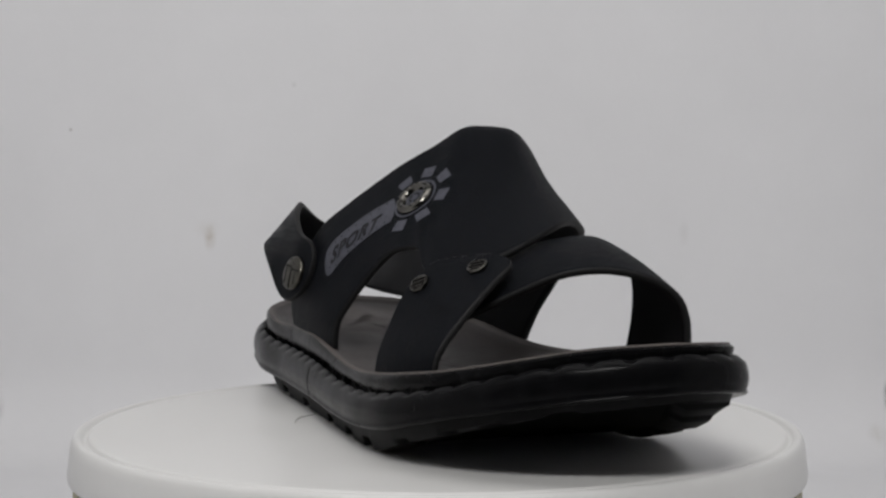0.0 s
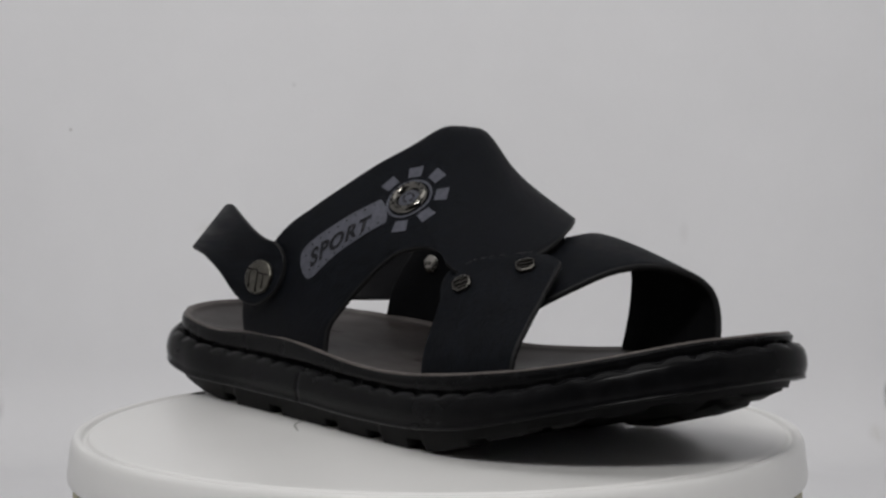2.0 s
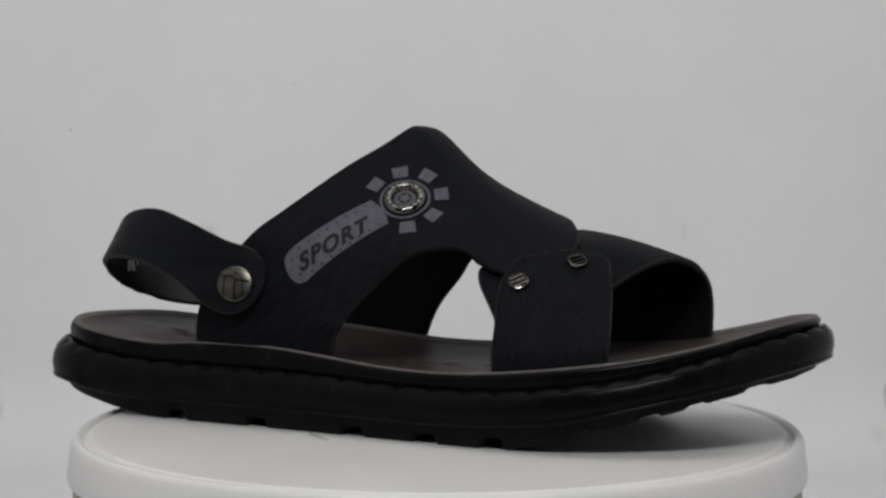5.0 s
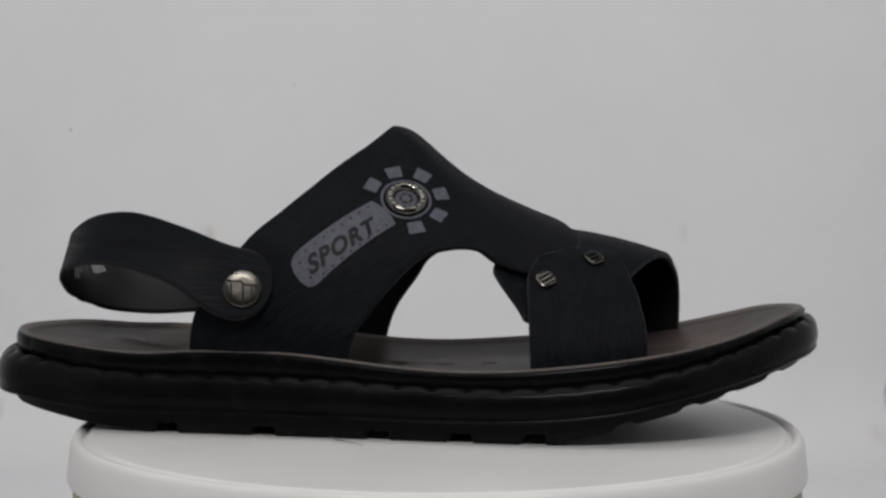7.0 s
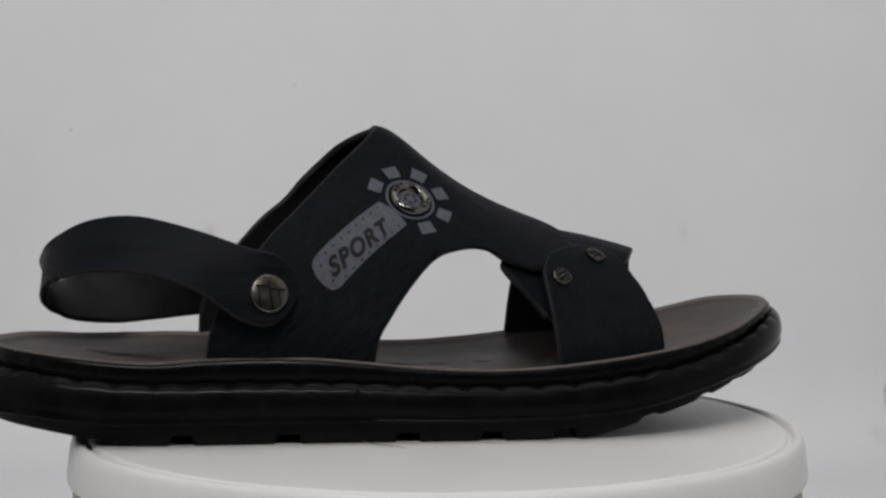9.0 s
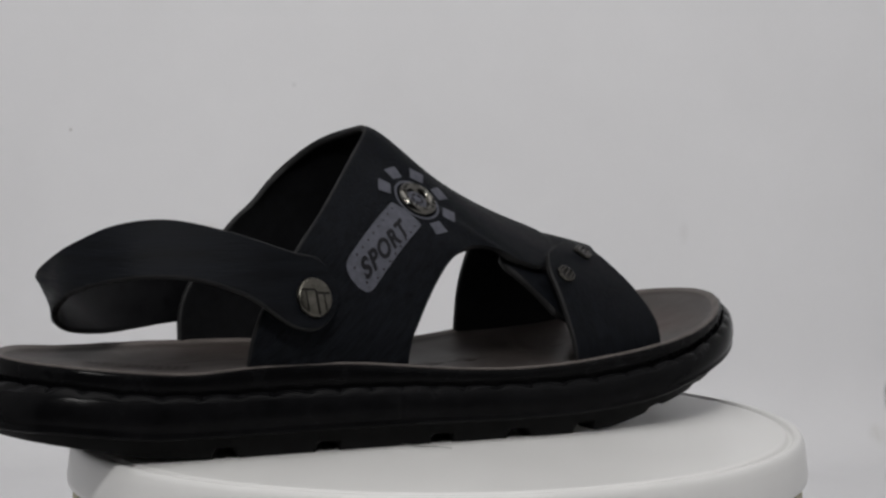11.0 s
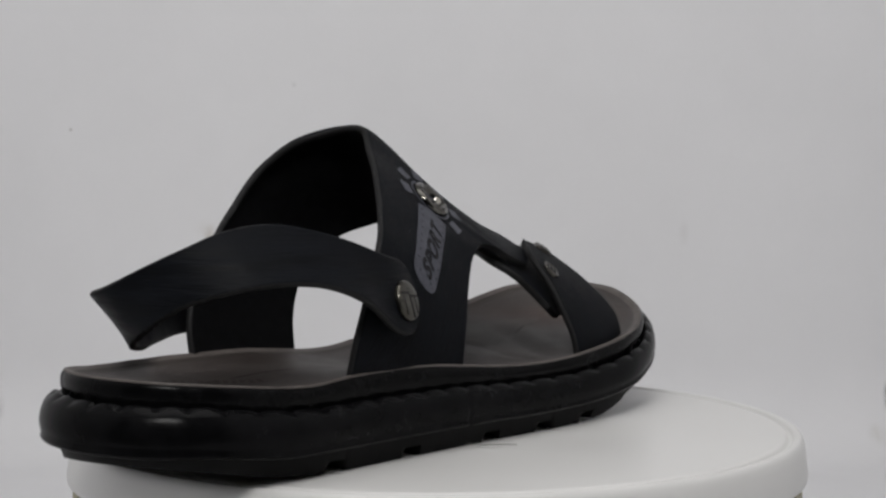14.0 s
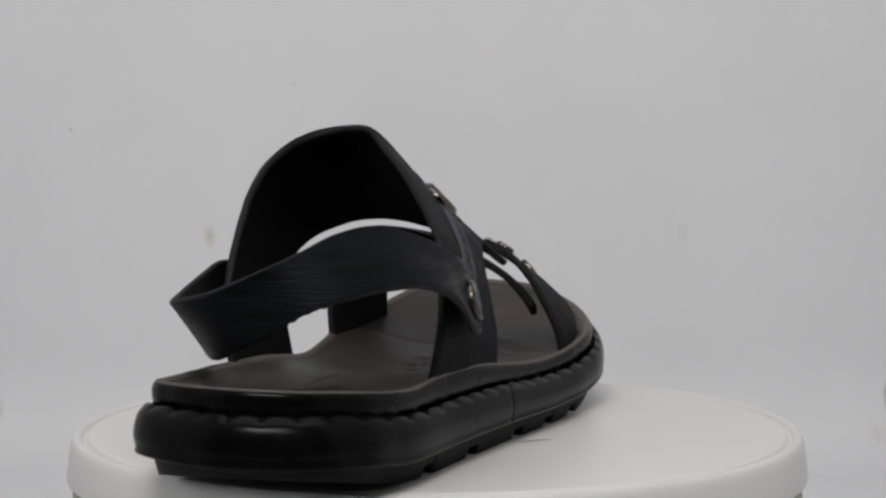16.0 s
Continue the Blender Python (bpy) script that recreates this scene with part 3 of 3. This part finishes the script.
def label_rows():
    rows = []
    x0, x1, hw = -0.0100, -0.0464, 0.0063
    for i in range(41):
        x = x0 + (x1 - x0) * i / 40
        k = hw
        d = x - x1
        if d < 0.0045:
            k = hw - 0.0045 + math.sqrt(max(0.0045 ** 2 - (0.0045 - d) ** 2, 0))
        shift = 0.0006 * math.sin(i / 40 * 3.1)
        nose = 0.0012 * (1 - min(1, i / 4))
        rows.append([(x - nose * (1 - (j / 5 - 1) ** 2) * -1, shift + k * (j / 5 - 1)) for j in range(11)])
    return rows


part("print_band", drawn(rosette, [label_rows()], 0.00022), PRINT, vamp, "grey printed band with black lettering")
dots = []
for i in range(9):
    for side in (-1, 1):
        x = -0.0128 - 0.0038 * i
        y = side * (0.0049 if i < 8 else 0.0030)
        dots.append([[(x + q * 0.00042 * math.cos(t), y + q * 0.00042 * math.sin(t)) for t in [2 * math.pi * j / 8 for j in range(9)]] for q in (0.05, 1)])
part("print_dots", drawn(rosette, dots, 0.0004), PRINT_DARK, vamp, "rows of small black dots")


def lettering(text, size, place, cx, cy, up, shear, fat, lean):
    cu = bpy.data.curves.new("text", "FONT")
    cu.body, cu.size, cu.shear, cu.offset, cu.align_x, cu.align_y = text, size, shear, fat, "CENTER", "CENTER"
    cu.space_character = 1.16
    tmp = new("text", cu)
    dg = bpy.context.evaluated_depsgraph_get()
    me = tmp.evaluated_get(dg).to_mesh()
    bm = bmesh.new()
    bm.from_mesh(me)
    bpy.data.objects.remove(tmp)
    for v in bm.verts:
        x, y = v.co.x, v.co.y
        v.co = place.at(cx + x * math.cos(lean) - y * math.sin(lean), cy + x * math.sin(lean) + y * math.cos(lean), up)
    return bm


part("lettering", lettering("SPORT", 0.0078, rosette, -0.0298, -0.0011, 0.00042, 0.40, 0.00032, radians(-4.5)), PRINT_DARK, vamp, "black slanted lettering", smooth=False)

eyelet_m = rosette.matrix()
prof = [(0.0073, -0.0004), (0.0074, 0.0004), (0.0072, 0.0010), (0.0068, 0.0015), (0.0062, 0.0019), (0.0054, 0.0020), (0.0047, 0.0017), (0.0042, 0.0011), (0.0039, 0.0004), (0.0036, -0.0002)]
eyelet = part("eyelet", placed(lathe(prof, 48), eyelet_m), EYELET, sandal, "shiny gunmetal eyelet ring", angle=70)
part("eyelet_cap", placed(lathe([(0.0038, -0.0003), (0.0038, 0.0002), (0.0031, 0.0004), (0.0016, 0.0005), (0.0004, 0.0005)], 32), eyelet_m), PRINT, eyelet, "grey patterned disc inside the ring")
bm = bmesh.new()
for k in range(15):
    a = radians(24 * k + 5 * math.sin(k * 2.3))
    h = 0.0005 + 0.0002 * math.sin(k * 1.7)
    box(bm, -h, -0.00022, 0.0014, h, 0.00022, 0.00206, eyelet_m @ Matrix.Rotation(a, 4, "Z") @ Matrix.Translation((0.0057, 0, 0)))
    if k % 2:
        box(bm, -0.0002, -0.0006, 0.0014, 0.0002, 0.0006, 0.00203, eyelet_m @ Matrix.Rotation(a, 4, "Z") @ Matrix.Translation((0.0060, 0.0004, 0)))
part("engraving", bm, DARKMETAL, eyelet, "dark engraved bars on the ring", smooth=False)
bm = bmesh.new()
for k in range(5):
    a = radians(72 * k)
    box(bm, -0.0004, -0.0009, 0.0003, 0.0004, 0.0009, 0.00062, eyelet_m @ Matrix.Rotation(a, 4, "Z") @ Matrix.Translation((0.0019, 0, 0)))
part("cap_marks", bm, PRINT_DARK, eyelet, "small black marks", smooth=False)


def chamfered(w, c, z):
    """A square of half-width w with cut corners."""
    return [(w, -w + c, z), (w, w - c, z), (w - c, w, z), (-w + c, w, z), (-w, w - c, z), (-w, -w + c, z), (-w + c, -w, z), (w - c, -w, z)]


def stud(near, out, r, along, bars, name):
    pl = Place(cross_strap, near, along, out)
    m = pl.matrix()
    body = rings([[m @ Vector(p) for p in chamfered(w, c, z)] for w, c, z in ((r, r * 0.5, -0.0006), (r * 1.02, r * 0.5, 0.0006), (r * 0.96, r * 0.48, 0.0012), (r * 0.80, r * 0.40, 0.0014), (r * 0.72, r * 0.36, 0.0010))])
    st = part(name, body, STUDMETAL, sandal, "small square dark metal stud with cut corners and raised bars", angle=25)
    floor_bm = bmesh.new()
    box(floor_bm, -r * 0.66, -r * 0.66, 0.0004, r * 0.66, r * 0.66, 0.00104, m)
    part("recess", floor_bm, DARKMETAL, st, "blackened recess", smooth=False)
    for i in range(bars):
        y = (i - (bars - 1) / 2) * r * 0.52
        bm = bmesh.new()
        box(bm, -r * 0.70, y - r * 0.075, 0.0009, r * 0.70, y + r * 0.075, 0.0015, m)
        part("bar", bm, STUDMETAL, st, "thin metal bar", smooth=False)
    return st


STUD_OUT = Vector((0.05, -0.72, 0.69)).normalized()
stud((0.0355, -0.0255, 0.0519), STUD_OUT, 0.0032, (0.75, 0.5, 0.3), 3, "stud")
stud((0.0522, -0.0132, 0.0571), STUD_OUT, 0.0032, (0.75, 0.5, 0.3), 3, "stud")


def rivet(ob, near, out, r):
    pl = Place(ob, near, (1, 0, 0.05), out)
    m = pl.matrix()
    rv = part("rivet", placed(lathe([(r * 0.96, -0.0006), (r * 1.0, 0.0005), (r * 0.985, 0.0010), (r * 0.95, 0.0014), (r * 0.88, 0.0016), (r * 0.5, 0.00175), (0.0003, 0.0018)], 40), m), RIVETMETAL, sandal, "round domed metal rivet with dark grooves", angle=50)
    bm = bmesh.new()
    box(bm, -r * 0.80, r * 0.30, 0.0010, -r * 0.02, r * 0.40, 0.00190, m @ Matrix.Rotation(radians(-6), 4, "Z"))
    box(bm, r * 0.08, r * 0.14, 0.0010, r * 0.80, r * 0.24, 0.00190, m @ Matrix.Rotation(radians(-6), 4, "Z"))
    box(bm, -r * 0.60, -r * 0.66, 0.0010, -r * 0.52, r * 0.34, 0.00182, m)
    box(bm, -r * 0.02, -r * 0.86, 0.0010, r * 0.08, r * 0.30, 0.00192, m)
    box(bm, r * 0.44, -r * 0.70, 0.0010, r * 0.51, r * 0.14, 0.00182, m)
    part("grooves", bm, DARKMETAL, rv, "dark grooves", smooth=False)
    return rv


rivet(heel_strap, (-0.0645, -0.0257, 0.0493), (-0.12, -0.93, 0.25), 0.0064)
rivet(heel_strap, (-0.0540, 0.0600, 0.0474), (0.05, 0.98, 0.15), 0.0058)

# back of the inner rivet, seen from inside the strap
pl = Place(vamp, (-0.0540, 0.0560, 0.0504), (1, 0, 0), (0.0, -1.0, 0.0))
part("rivet_back", placed(lathe([(0.0034, -0.0004), (0.0035, 0.0005), (0.0027, 0.0011), (0.0003, 0.0013)], 24), pl.matrix()), GUNMETAL, sandal, "small flat metal rivet back")

# paler frayed fibres, added for the highlights on the cross strap's rough cut end
rng = random.Random(9)
end_line = [cross_grid[i, 0] for i in range(58, 71)] + [cross_grid[-1, j] for j in range(0, 26)]
for k in range(0, len(end_line) - 2, 2):
    lift_up = Vector((0.0, -0.0003, 0.0004))
    p, q = Vector(end_line[k]) + lift_up, Vector(end_line[k + 1]).lerp(Vector(end_line[k + 2]), rng.uniform(0, 0.7)) + lift_up
    d = q - p
    m = Matrix.Translation((p + q) / 2) @ d.to_track_quat("X", "Z").to_matrix().to_4x4()
    bm = bmesh.new()
    bmesh.ops.create_icosphere(bm, subdivisions=1, radius=1.0, matrix=m @ Matrix.Diagonal((d.length / 2 + 0.0002, rng.uniform(0.00022, 0.00036), 0.00022, 1)))
    part("edge_fray", bm, FRAY, cross_strap)

# pale print inside the heel strap and a dark stamp on the insole, both worn past reading
def size_print(near, out, bars):
    spot = Place(heel_strap, near, (0.35, 0.9, 0.0), out)
    cells = []
    for x, y, w, h in [[0.78 * v for v in bar] for bar in bars]:
        cells.append([[(x - w / 2, y - h / 2), (x + w / 2, y - h / 2)], [(x - w / 2, y), (x + w / 2, y)], [(x - w / 2, y + h / 2), (x + w / 2, y + h / 2)]])
    part("size_print", drawn(spot, cells, 0.0003), PRINT_WHITE, heel_strap, "worn pale size print", smooth=False)


size_print((-0.1290, 0.0244, 0.0512), (0.97, -0.21, 0.07), ((-0.0036, -0.0004, 0.0013, 0.0052), (-0.0018, -0.0002, 0.0012, 0.0046), (0.0002, -0.0006, 0.0013, 0.0050), (0.0034, 0.0014, 0.0009, 0.0034)))
size_print((-0.1247, 0.0395, 0.0512), (0.74, -0.45, 0.49), ((-0.0034, 0.0004, 0.0012, 0.0042), (-0.0016, 0.0000, 0.0012, 0.0044), (0.0004, -0.0002, 0.0013, 0.0044), (0.0024, 0.0000, 0.0012, 0.0042), (0.0044, -0.0002, 0.0011, 0.0040)))
stamp = Place(insole_part, (-0.1020, 0.0195, 0.027), (0.75, -0.66, 0), (0, 0, 1))
cells = []
rng = random.Random(4)
for k in range(13):
    x = -0.018 + 0.0026 * k
    w, h = rng.uniform(0.0010, 0.0018), rng.uniform(0.003, 0.0055)
    y = rng.uniform(-0.0006, 0.0006)
    cells.append([[(x, y - h / 2), (x + w, y - h / 2)], [(x, y), (x + w, y)], [(x, y + h / 2), (x + w, y + h / 2)]])
STAMP = material("stamp_ink", (0.016, 0.010, 0.008), 0.6, spec=0.3, var=0.3, scale=600)
part("stamp", drawn(stamp, cells, 0.0003), STAMP, insole_part, "dark worn stamp", smooth=False)

# ---------------------------------------------------------------- a stray fibre on the disc
fibre_pts = [(-0.0350, -0.0300, 0.0012), (-0.0335, -0.0350, 0.0010), (-0.0300, -0.0392, 0.0010), (-0.0265, -0.0418, 0.0008), (-0.0240, -0.0428, 0.0004)]
fc = spline(chord(fibre_pts), fibre_pts, np.linspace(0, 1, 24))
bm = bmesh.new()
loops = []
for i, p in enumerate(fc):
    d = fc[min(i + 1, 23)] - fc[max(i - 1, 0)]
    q = Vector(d).to_track_quat("Z", "Y")
    r = 0.00022 * (1 - 0.6 * abs(i / 11.5 - 1))
    loops.append([bm.verts.new(Vector(p) + q @ Vector((r * math.cos(t), r * math.sin(t), 0))) for t in [2 * math.pi * k / 6 for k in range(6)]])
for a, b in zip(loops, loops[1:]):
    for k in range(6):
        bm.faces.new((a[k], a[(k + 1) % 6], b[(k + 1) % 6], b[k]))
bm.faces.new(loops[0])
bm.faces.new(loops[-1])
fibre = tagged(finish("fibre", bm, material("grey_fibre", (0.18, 0.18, 0.17), 0.7, var=0.2, scale=500)), "thin grey stray fibre lying on the white disc", "fibre")


# ---------------------------------------------------------------- what moves
def motions():
    rows = [(t, pose(0, 0, 0, 0, 0, turn(t))) for t in (0, 2, 4, 6, 8, 10, 12, 14, 16)]
    walk(sandal, rows)
    walk(platter, rows)
    walk(fibre, rows)


motions()
